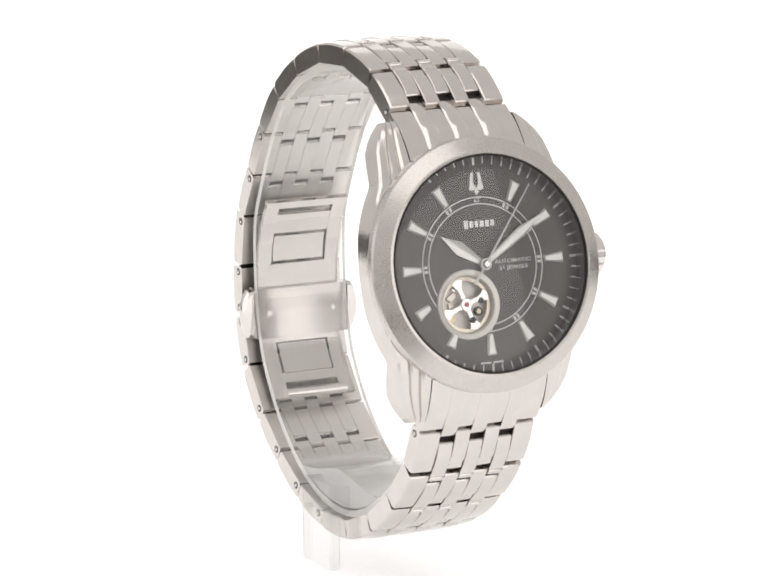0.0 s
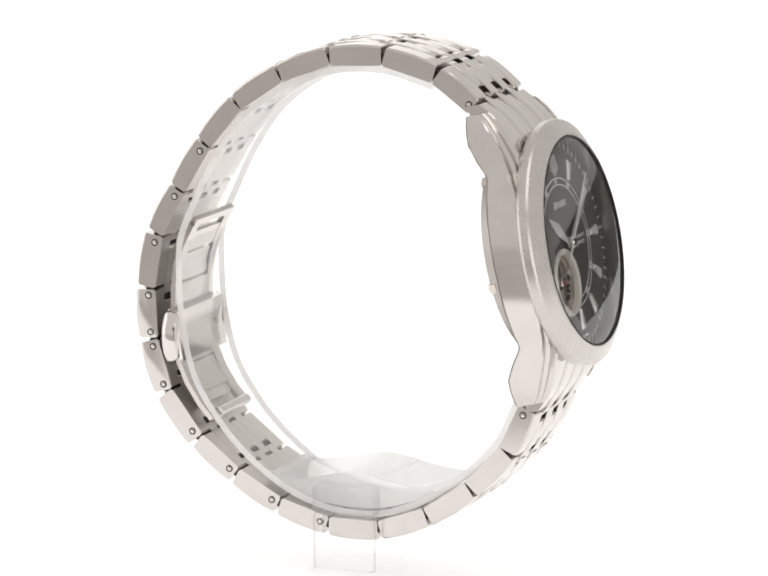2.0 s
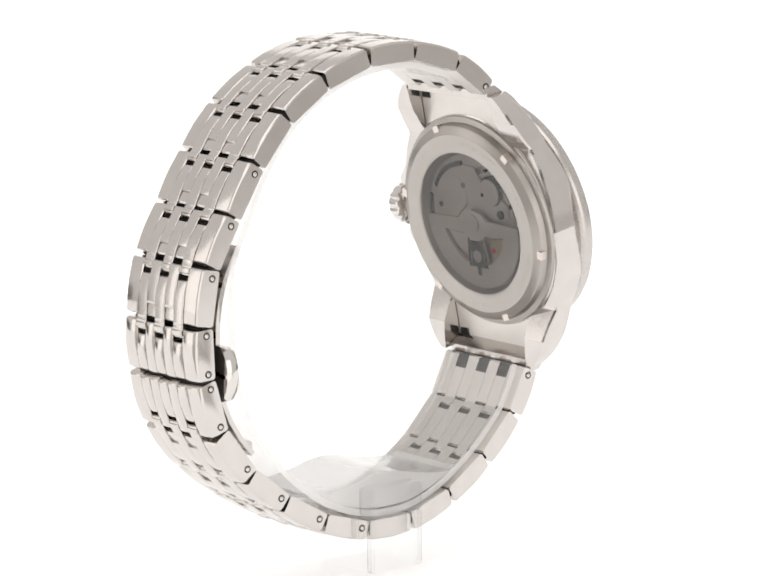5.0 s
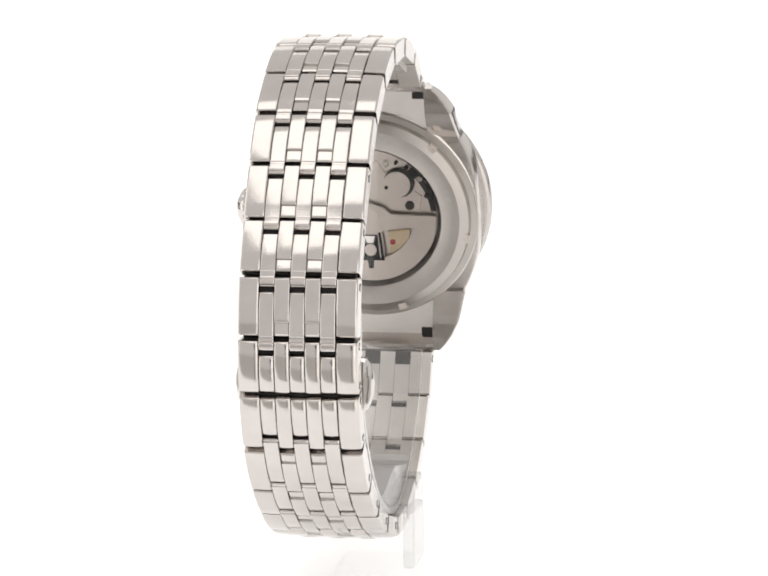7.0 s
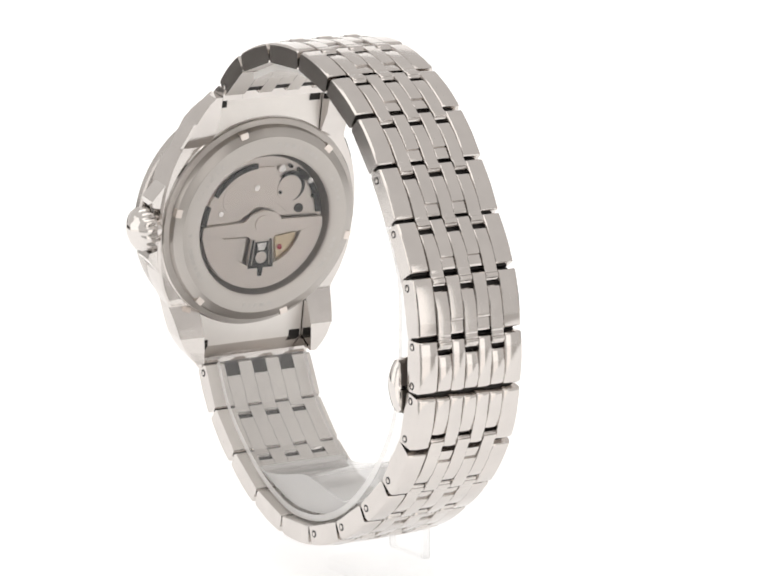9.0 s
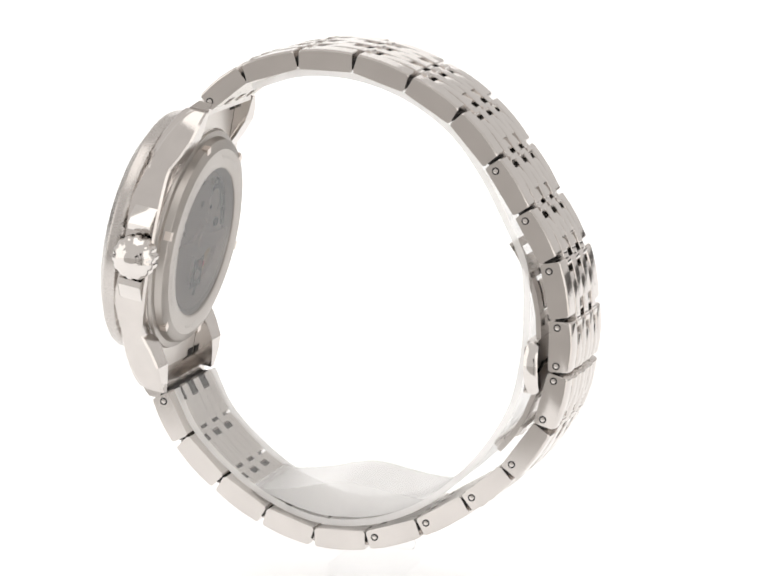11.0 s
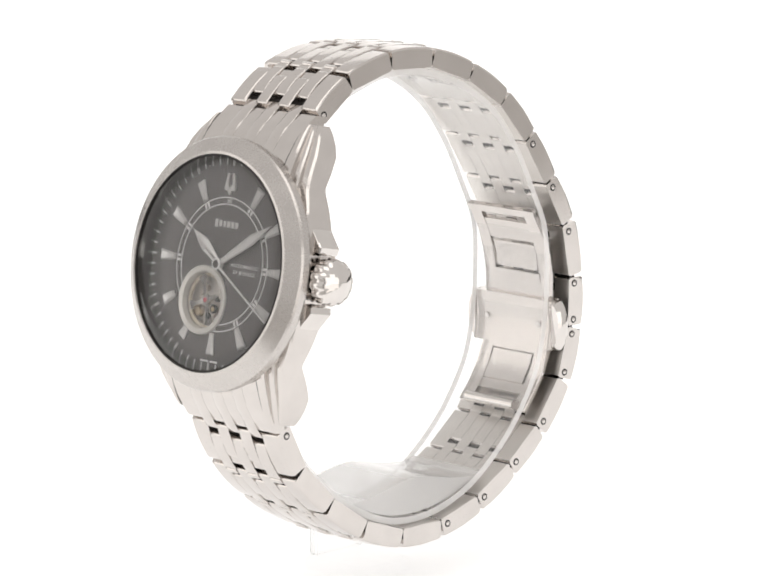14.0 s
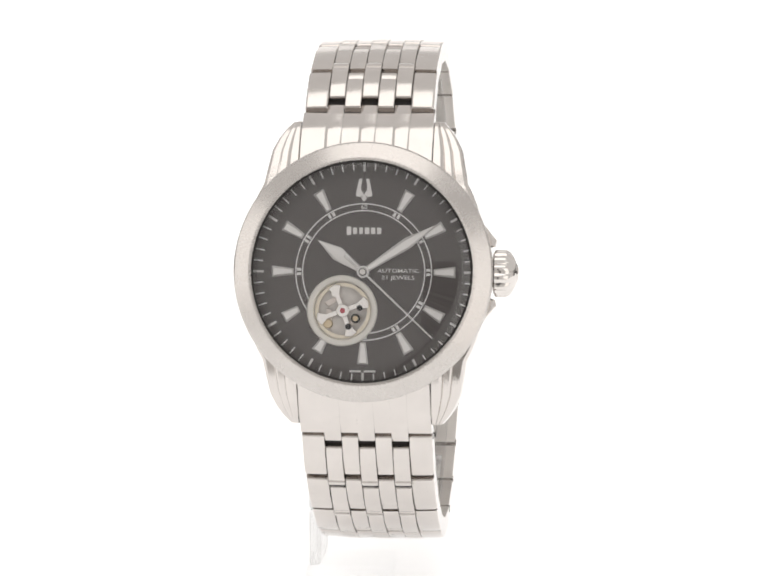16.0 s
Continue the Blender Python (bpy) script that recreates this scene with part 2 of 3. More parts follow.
case_body()
bm = bmesh.new()
lathe(bm, [(18.6, -2.2), (21.4, -2.2), (21.9, -1.9), (22.1, -1.4), (22.1, -0.1), (21.85, 0.3), (19.35, 1.8), (18.9, 1.9), (18.6, 1.7)], 144)
bezel = case_part("bezel", bm, BEZEL, "satin steel bezel", 18)
# dark ring in place of the shaded gap between bezel and case
bm = bmesh.new()
lathe(bm, [(19.6, -2.6), (20.8, -2.6), (20.8, -2.1), (19.6, -2.1)], 120)
part("gap_shade", bm, DARK, bezel)
bm = bmesh.new()
lathe(bm, [(18.5, 1.5), (18.78, 1.5), (18.78, 1.96), (18.62, 1.98), (18.5, 1.9)], 120)
part("crystal_dark_ring", bm, DARK, bezel, "thin dark ring round the crystal")
bm = bmesh.new()
lathe(bm, [(18.32, DZ - 0.1), (18.6, DZ - 0.1), (18.6, 1.6), (18.5, 1.6)], 120)
part("rehaut", bm, SKIRT, bezel, "grey steel sloping inner ring")
bm = bmesh.new()
dome = [(0.01, 2.5), (6, 2.45), (12, 2.25), (16, 2.0), (18.4, 1.8), (18.6, 1.65)]
lathe(bm, dome + [(18.6, 1.4)], 96, closed=False)
crystal = case_part("crystal", bm, CRYSTAL, "slightly domed clear crystal", 60)
crystal.visible_shadow = False
outward(crystal, 1)

# dial with a round opening
HOLE = (-3.6, -6.6)


def dial_plate():
    bm = bmesh.new()
    n = 96
    outer = [(18.6 * math.cos(2 * math.pi * k / n), 18.6 * math.sin(2 * math.pi * k / n)) for k in range(n)]
    inner = [(HOLE[0] + 5.3 * math.cos(2 * math.pi * k / n), HOLE[1] + 5.3 * math.sin(2 * math.pi * k / n)) for k in range(n)]
    rings = [[(x, y, DZ - 0.5) for x, y in outer], [(x, y, DZ) for x, y in outer], [(x, y, DZ) for x, y in inner], [(x, y, DZ - 0.5) for x, y in inner]]
    vs = [[bm.verts.new(p) for p in r] for r in rings]
    for a in range(4):
        p, q = vs[a], vs[(a + 1) % 4]
        for i in range(n):
            j = (i + 1) % n
            bm.faces.new((p[i], p[j], q[j], q[i]))
    return case_part("dial", bm, DIAL, "charcoal sunray dial", 30)


dial = dial_plate()


def on_dial(name, bm, mat, label="", soft=35):
    return part(name, bm, mat, dial, label, None, soft)


def marker(hour, r0, r1, w0, w1):
    """An applied, faceted wedge."""
    bm = bmesh.new()
    deg = -30 * hour
    h = 0.45
    base = [(-w0, r0), (w0, r0), (w1, r1), (-w1, r1)]
    mid = [(-w0 * 0.55, r0 + 0.2), (w0 * 0.55, r0 + 0.2), (w1 * 0.62, r1 - 0.25), (-w1 * 0.62, r1 - 0.25)]
    loft(bm, [[(*p, DZ + 0.002) for p in turned(base, deg)], [(*p, DZ + 0.2) for p in turned(base, deg)], [(*p, DZ + h) for p in turned(mid, deg)]])
    on_dial("hour_marker", bm, MARK, soft=0)


for hour in (1, 2, 3, 4, 5, 6, 9, 10, 11):
    marker(hour, 11.95, 15.7, 0.52, 0.98)
marker(7, 13.3, 15.7, 0.66, 0.98)
marker(8, 12.7, 15.7, 0.6, 0.98)

for k in range(60):
    bm = bmesh.new()
    big = k % 5 == 0
    w, r0 = (0.2, 17.1) if big else (0.105, 17.35)
    prism(bm, turned([(-w, r0), (w, r0), (w, 18.3), (-w, 18.3)], -6 * k), DZ + 0.004, DZ + (0.16 if big else 0.03))
    on_dial("minute_mark", bm, MARK if big else PRINT, soft=0)


def flat_ring(name, r0, r1, mat, h=0.03, c=(0, 0), a0=0.0, a1=360.0):
    bm = bmesh.new()
    n = 120
    pts = [a0 + (a1 - a0) * k / n for k in range(n + 1)]
    rings = []
    for a in pts:
        ca, sa = math.cos(radians(a)), math.sin(radians(a))
        rings.append([(c[0] + r * ca, c[1] + r * sa, z) for r, z in ((r0, DZ + 0.004), (r1, DZ + 0.004), (r1, DZ + h), (r0, DZ + h))])
    loft(bm, rings)
    return on_dial(name, bm, mat)


# the two printed circles stop at the round opening
flat_ring("printed_circle", 11.5, 11.7, PRINT, a0=-91, a1=213.8)
flat_ring("printed_circle", 10.34, 10.54, PRINT, a0=-83.8, a1=206.6)
for k in range(12):
    if k in (7, 8):
        continue
    for dx in (-0.38, 0.38):        # figures too small to read
        if k == 0:
            continue
        bm = bmesh.new()
        prism(bm, turned([(dx - 0.24, 10.68), (dx + 0.24, 10.68), (dx + 0.24, 11.4), (dx - 0.24, 11.4)], -30 * k), DZ + 0.004, DZ + 0.03)
        on_dial("printed_bar", bm, PRINT, soft=0)


def lettering(text, x, y, size, width=None):
    cu = bpy.data.curves.new("lettering", "FONT")
    cu.body, cu.size, cu.align_x, cu.align_y, cu.extrude = text, size, "CENTER", "CENTER", 0.015
    cu.offset = 0.005
    cu.resolution_u = 2
    tmp = new("tmp", cu)
    me = bpy.data.meshes.new_from_object(tmp)
    bpy.data.objects.remove(tmp)
    me.name = "lettering"
    xs = [v.co.x for v in me.vertices]
    k = (width / (max(xs) - min(xs))) if width else 1.0
    me.transform(Matrix.Diagonal((MM * k, MM, MM, 1)))
    me.materials.clear()
    me.materials.append(PRINT)
    ob = new("lettering", me)
    ob.parent = dial
    ob.matrix_basis = pose(x * MM, y * MM, (DZ + 0.02) * MM)
    return ob


lettering("60", 0, 11.04, 1.15)
lettering("AUTOMATIC", 5.9, 0.2, 0.95, 7.1)
lettering("21 JEWELS", 5.9, -0.95, 0.95, 5.6)
# maker's name as a row of plain bars
for k, (w, h) in enumerate([(0.38, 0.72), (0.34, 0.55), (0.3, 0.55), (0.38, 0.55), (0.36, 0.55), (0.36, 0.55)]):
    bm = bmesh.new()
    cx = -2.55 + k * 1.03
    prism(bm, [(cx - w, 7.0 - h), (cx + w, 7.0 - h), (cx + w, 7.0 + h), (cx - w, 7.0 + h)], DZ + 0.004, DZ + 0.08)
    on_dial("maker_bar", bm, MARK, soft=0)
for cx, w in ((-1.3, 1.0), (1.2, 1.0)):
    bm = bmesh.new()
    prism(bm, [(cx - w, -17.05), (cx + w, -17.05), (cx + w, -16.7), (cx - w, -16.7)], DZ + 0.004, DZ + 0.03)
    on_dial("printed_bar", bm, PRINT, soft=0)
# fork-shaped emblem
bm = bmesh.new()
for s in (-1, 1):
    prism(bm, [(s * 0.32, 15.85), (s * 0.85, 15.85), (s * 1.15, 14.4), (s * 1.42, 13.0), (s * 1.25, 12.85), (s * 0.55, 12.75), (s * 0.12, 13.1), (s * 0.12, 13.4), (s * 0.5, 13.9), (s * 0.52, 14.6)], DZ + 0.004, DZ + 0.4)
prism(bm, [(0.0, 11.95), (0.3, 12.3), (0.52, 12.6), (0.3, 12.78), (0.16, 13.2), (-0.16, 13.2), (-0.3, 12.78), (-0.52, 12.6), (-0.3, 12.3)], DZ + 0.006, DZ + 0.36)
on_dial("emblem", bm, MARK, soft=0)

# round opening on the balance
bm = bmesh.new()
lathe(bm, [(4.85, DZ - 0.6), (5.0, DZ + 0.3), (5.25, DZ + 0.42), (5.9, DZ + 0.42), (6.05, DZ + 0.25), (6.05, DZ - 0.1), (5.4, DZ - 0.6)], 80, HOLE)
on_dial("opening_ring", bm, CREAM, "pale polished ring round the opening")
bm = bmesh.new()
lathe(bm, [(0.01, DZ - 2.6), (5.6, DZ - 2.6), (5.6, DZ - 2.3), (0.01, DZ - 2.3)], 48, HOLE)
on_dial("movement_plate", bm, NICKEL)
bm = bmesh.new()
lathe(bm, [(5.25, DZ - 2.4), (5.5, DZ - 2.4), (5.5, DZ - 0.5), (5.3, DZ - 0.5)], 48, HOLE)
on_dial("opening_wall", bm, NICKEL)
bm = bmesh.new()        # balance wheel with four flared arms
lathe(bm, [(4.15, DZ - 1.2), (4.75, DZ - 1.2), (4.75, DZ - 0.85), (4.15, DZ - 0.85)], 64, HOLE)
on_dial("balance_rim", bm, GILT)
for k in range(4):
    bm = bmesh.new()
    arm = turned([(-0.5, 0.3), (0.5, 0.3), (0.38, 1.6), (0.42, 2.9), (1.1, 4.25), (0, 4.7), (-1.1, 4.25), (-0.42, 2.9), (-0.38, 1.6)], 20 + 90 * k)
    prism(bm, [(x + HOLE[0], y + HOLE[1]) for x, y in arm], DZ - 1.05, DZ - 0.68 + 0.02 * k, 0.08)
    on_dial("balance_arm", bm, APPLIED)
bm = bmesh.new()
prism(bm, disc(1.15, 24, HOLE), DZ - 0.95, DZ - 0.5, 0.1)
on_dial("balance_hub", bm, APPLIED)
bm = bmesh.new()
prism(bm, disc(0.45, 16, HOLE), DZ - 0.6, DZ - 0.42, 0.06)
on_dial("jewel", bm, RUBY)
# BLACK discs are plain dark spots
for x, y, r, mat in ((2.2, -1.3, 0.8, BLACK), (2.2, -1.3, 0.5, BRASS), (2.9, 0.5, 0.5, BLACK), (1.0, -2.7, 0.55, BLACK), (-1.4, 2.9, 0.7, APPLIED), (-2.6, -2.2, 0.8, BRASS)):
    bm = bmesh.new()
    prism(bm, disc(r, 20, (HOLE[0] + x, HOLE[1] + y)), DZ - 2.2 if x < 0 else DZ - 1.0, (DZ - 1.4 if x < 0 else DZ - 0.5) + (0.05 if mat is BRASS else 0), 0.08)
    on_dial("screw_head", bm, mat)
for a in (140, 200, 320):
    bm = bmesh.new()
    c = math.cos(radians(a)), math.sin(radians(a))
    prism(bm, [(HOLE[0] + c[0] * 2.6 + x, HOLE[1] + c[1] * 2.6 + y) for x, y in turned([(-1.3, -0.5), (1.3, -0.3), (1.0, 0.6), (-1.1, 0.5)], a + 70)], DZ - 2.35, DZ - 1.7, 0.1)
    on_dial("train_bridge", bm, PLATE)


# ---- pointers ----
def pointer(name, pts, lo, hi, deg, mat=MARK, label=""):
    bm = bmesh.new()
    half = [(x, y) for x, y in pts]
    outline = half + [(-x, y) for x, y in reversed(half) if x > 1e-6]
    ridge = [(x * 0.6, y * 0.985) for x, y in outline]
    loft(bm, [[(x, y, lo) for x, y in outline], [(x, y, lo + 0.08) for x, y in outline], [(x, y, hi) for x, y in ridge]])
    prism(bm, disc(1.05 if hi < 0 else 0.8, 24), lo, hi - 0.02, 0.05)
    ob = part(name, bm, mat, watch, label, CASE @ pose(0, 0, 0, 0, 0, -deg), 20)
    return ob


pointer("hour_pointer", [(0.4, 0.0), (0.55, 1.0), (1.25, 5.4), (0.03, 9.5)], -1.05, -0.85, -55.5, label="steel hour pointer, lance shaped")
pointer("minute_pointer", [(0.35, 0.0), (0.5, 1.0), (1.0, 9.2), (0.02, 14.5)], -0.68, -0.48, 56.8, label="steel minute pointer, lance shaped")
second_pointer = pointer("second_pointer", [(0.3, -4.2), (0.2, -2.5), (0.19, 0), (0.13, 16.4)], -0.3, -0.08, 0, PRINT, label="thin steel seconds pointer")
bm = bmesh.new()
prism(bm, disc(0.7, 24), -0.3, 0.15, 0.2)
case_part("pointer_cap", bm, POLISHED)

# ---- crown ----
crown = bmesh.new()
n = 14
rings = []
for x, r, knurl in ((20.4, 2.3, 0), (21.7, 2.4, 0), (21.85, 3.5, 0.2), (22.2, 4.05, 0.32), (24.0, 4.05, 0.32), (24.6, 3.75, 0.15), (25.1, 3.2, 0.08), (25.5, 2.5, 0), (25.75, 1.9, 0), (25.8, 1.7, 0), (26.0, 1.4, 0), (26.15, 0.9, 0), (26.2, 0.3, 0)):
    ring = []
    for k in range(n * 8):
        a = 2 * math.pi * k / (n * 8)
        rr = r - knurl * (0.5 - 0.5 * math.cos(n * a)) ** 2
        ring.append((x, rr * math.cos(a), -5.75 + rr * math.sin(a)))
    rings.append(ring)
loft(crown, rings)
case_part("crown", crown, POLISHED, "polished fluted crown", 40)

# ---- case back ----
bm = bmesh.new()
lathe(bm, [(13.9, -10.35), (14.2, -10.5), (17.3, -10.45), (17.5, -10.3), (18.7, -9.95), (18.9, -9.75), (19.1, -9.0), (19.2, -8.55), (20.2, -8.35), (20.35, -8.0), (20.35, -7.5), (13.9, -7.5)], 140)
back = case_part("case_back", bm, BLASTED, "steel ring of the see-through case back", 30)
for k in range(6):
    bm = bmesh.new()
    prism(bm, turned([(18.0, -0.8), (19.25, -0.8), (19.25, 0.8), (18.0, 0.8)], 60 * k + 12), -10.14, -8.9)
    part("wrench_notch", bm, PLATE, back, soft=0)
dice = random.Random(5)
for start, count in ((96, 7), (150, 4), (196, 8), (262, 5), (318, 9), (24, 6)):      # engraving too small to read
    at = start
    for k in range(count):
        w = dice.uniform(0.15, 0.6)
        bm = bmesh.new()
        prism(bm, turned([(15.45, -w), (16.2, -w), (16.2, w), (15.45, w)], at), -10.49, -10.3)
        part("engraved_bar", bm, ENGRAVED, back, soft=0)
        at += dice.uniform(4.2, 6.0)
bm = bmesh.new()
lathe(bm, [(12.9, -8.6), (13.95, -8.6), (13.95, -10.3), (13.8, -10.3)], 96)
part("inner_ring", bm, BROWN, back)
bm = bmesh.new()
lathe(bm, [(0.01, -8.4), (14, -8.4), (14, -7.8), (0.01, -7.8)], 64)
part("base_plate", bm, PLATE, back)


def movement(name, outline, lo, hi, mat, label="", soft=35):
    """A flat movement part, drawn as seen from behind."""
    bm = bmesh.new()
    prism(bm, [(-1.17 * x, 1.17 * y) for x, y in outline], lo, hi)
    return part(name, bm, mat, back, label, soft=soft)


movement("train_bridge", [(-10.4, 0.5), (-9.5, 4.5), (-6.5, 8.0), (-2, 9.4), (1.6, 9.2), (2.6, 7.4), (5.5, 7.0), (6.4, 5.0), (8.6, 3.4), (8.0, 0.8), (4.6, 1.4), (2.4, 3.2), (-1.5, 3.0), (-4.5, 0.2), (-8, -0.6)], -8.9, -8.4, PLATE, "brushed movement bridge", 20)
movement("barrel", disc(3.1, 32, (-4.2, 4.4)), -9.0, -8.7, PLATE)
# black disc, half covered by the wheel: the shaded gap beside it
movement("ratchet_gap_shade", disc(2.5, 32, (5.0, 5.7)), -8.93, -8.6, BLACK)
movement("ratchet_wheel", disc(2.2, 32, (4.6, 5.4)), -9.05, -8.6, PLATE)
# black sheets laid on the bridge, dark as shaded slots
movement("bridge_slot_shade", disc(9.6, 24, (-0.6, 0.4), 95, 150) + disc(8.8, 24, (-0.6, 0.4), 150, 95), -8.93, -8.6, BLACK)
movement("bridge_slot_shade", disc(10.9, 12, (0, 0), 160, 182) + disc(9.9, 12, (0, 0), 182, 160), -8.93, -8.6, BLACK)
movement("bridge_slot_shade", disc(10.9, 16, (0, 0), 5, 50) + disc(10.0, 16, (0, 0), 50, 5), -8.93, -8.6, BLACK)
# BLACK discs are plain dark dots
for x, y, r in ((2.9, 4.9, 0.3), (-1.4, 6.0, 0.5), (-7.6, 2.2, 0.45), (6.6, 1.9, 0.75), (2.9, 8.9, 0.6), (4.6, 9.1, 0.3), (6.3, 8.3, 0.35), (8.3, 6.4, 0.5), (9.4, 3.6, 0.4)):
    movement("movement_screw", disc(r, 16, (x, y)), -9.2, -8.4, POLISHED if 0.4 < r < 0.72 else BLACK)
rotor = movement("rotor", disc(10.9, 40, (0, 0), 183, 357) + disc(7.2, 24, (0, 0), 345, 195), -9.75, -9.1, PLATE, "steel winding rotor")
movement("rotor_arm", [(-10.8, 0.3), (-10.9, -1.6), (-2.6, -1.9), (-1.9, -2.6), (-2.4, -7.6), (2.4, -7.6), (1.9, -2.6), (2.6, -1.9), (10.9, -1.6), (10.8, 0.3), (3.4, 0.5), (2.2, 1.7), (0, 2.3), (-2.2, 1.7), (-3.4, 0.5)], -9.7, -9.15, PLATE, soft=20)
# black sheets on the rotor, painted shade of its cut-outs
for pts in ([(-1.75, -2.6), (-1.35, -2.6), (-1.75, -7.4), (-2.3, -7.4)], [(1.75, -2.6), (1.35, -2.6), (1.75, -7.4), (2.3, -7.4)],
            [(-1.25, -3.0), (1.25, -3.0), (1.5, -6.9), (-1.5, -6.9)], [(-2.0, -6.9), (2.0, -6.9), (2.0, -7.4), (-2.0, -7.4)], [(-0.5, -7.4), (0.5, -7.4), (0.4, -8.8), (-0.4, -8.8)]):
    movement("rotor_slot_shade", pts, -9.78, -9.5, BLACK, soft=0)
movement("balance_wheel", disc(1.0, 24, (0, -5.6)), -9.85, -9.6, PLATE)
movement("balance_bar", [(-0.9, -3.2), (0.9, -3.2), (0.5, -4.4), (-0.5, -4.4)], -9.85, -9.6, POLISHED, soft=0)
movement("rotor_hub", disc(1.5, 32), -9.95, -9.6, PLATE)
movement("balance_cock", [(2.8, -2.6), (6.5, -2.2), (6.2, -4.4), (3.2, -6.6)], -9.0, -8.5, BRASS)
movement("lower_bridge", [(-6.9, -2.2), (-2.6, -2.4), (-3.0, -6.4), (-5.4, -4.8)], -9.0, -8.5, PLATE)
movement("jewel", disc(0.45, 16, (3.6, -4.4)), -9.2, -8.9, RUBY)
bm = bmesh.new()
lathe(bm, [(0.01, -10.2), (13.85, -10.2), (13.85, -10.0)], 64, closed=False)
ob = part("back_crystal", bm, CRYSTAL, back)
ob.visible_shadow = False
outward(ob, -1)

# ---- bracelet ----
# joints along the bracelet from the lugs at twelve to those at six: (y, z) outside and inside
JOINTS = [((-25.0, 33.4), (-23.4, 30.8)), ((-17.4, 38.8), (-16.5, 36.4)), ((-7.1, 41.7), (-6.8, 39.1)), ((3.5, 41.4), (3.2, 38.7)),
          ((13.5, 37.8), (12.7, 35.5)), ((22.3, 32.3), (20.9, 29.9)), ((29.3, 24.4), (26.9, 22.6)), ((34.8, 15.7), (32.2, 14.1)),
          ((39.6, 7.0), (36.8, 6.0)), ((41.6, -3.6), (38.4, -3.8)), ((41.15, -13.35), (38.15, -12.95)), ((38.35, -23.2), (35.45, -22.4)),
          ((31.75, -32.2), (29.45, -30.2)), ((23.75, -38.5), (22.35, -36.0)), ((14.9, -43.55), (14.0, -40.85)), ((4.8, -46.5), (4.6, -43.7)),
          ((-5.3, -46.5), (-5.2, -43.7)), ((-15.0, -43.2), (-14.1, -40.4)), ((-23.8, -37.2), (-22.0, -35.0)), ((-31.0, -29.7), (-28.8, -28.0)),
          ((-35.2, -20.9), (-32.5, -20.4))]
MID = [Vector(((o[0] + i[0]) / 2, (o[1] + i[1]) / 2)) for o, i in JOINTS]
THICK = 2.85
STEP = 2.3              # how far the centre pieces reach over into the next link
DOME = [(0.64, 0.78), (0.84, 0.88), (0.86, 0.9), (0.94, 0.94), (0.9, 0.86), (0.88, 0.84), (0.78, 0.64)]    # the band is domed across
COLS = [0.0, 0.179, 0.307, 0.436, 0.564, 0.693, 0.821, 1.0]


def half_width(k):
    return along([(0, 11.2), (5, 10.55), (8, 10.35), (12, 10.4), (16, 10.85), (20, 11.35)], k)


def outside(p, e):
    """The normal of direction e that points out of the bracelet at p."""
    nrm = Vector((-e.y, e.x))
    return nrm if nrm.dot(p - Vector((1, -2))) > 0 else -nrm


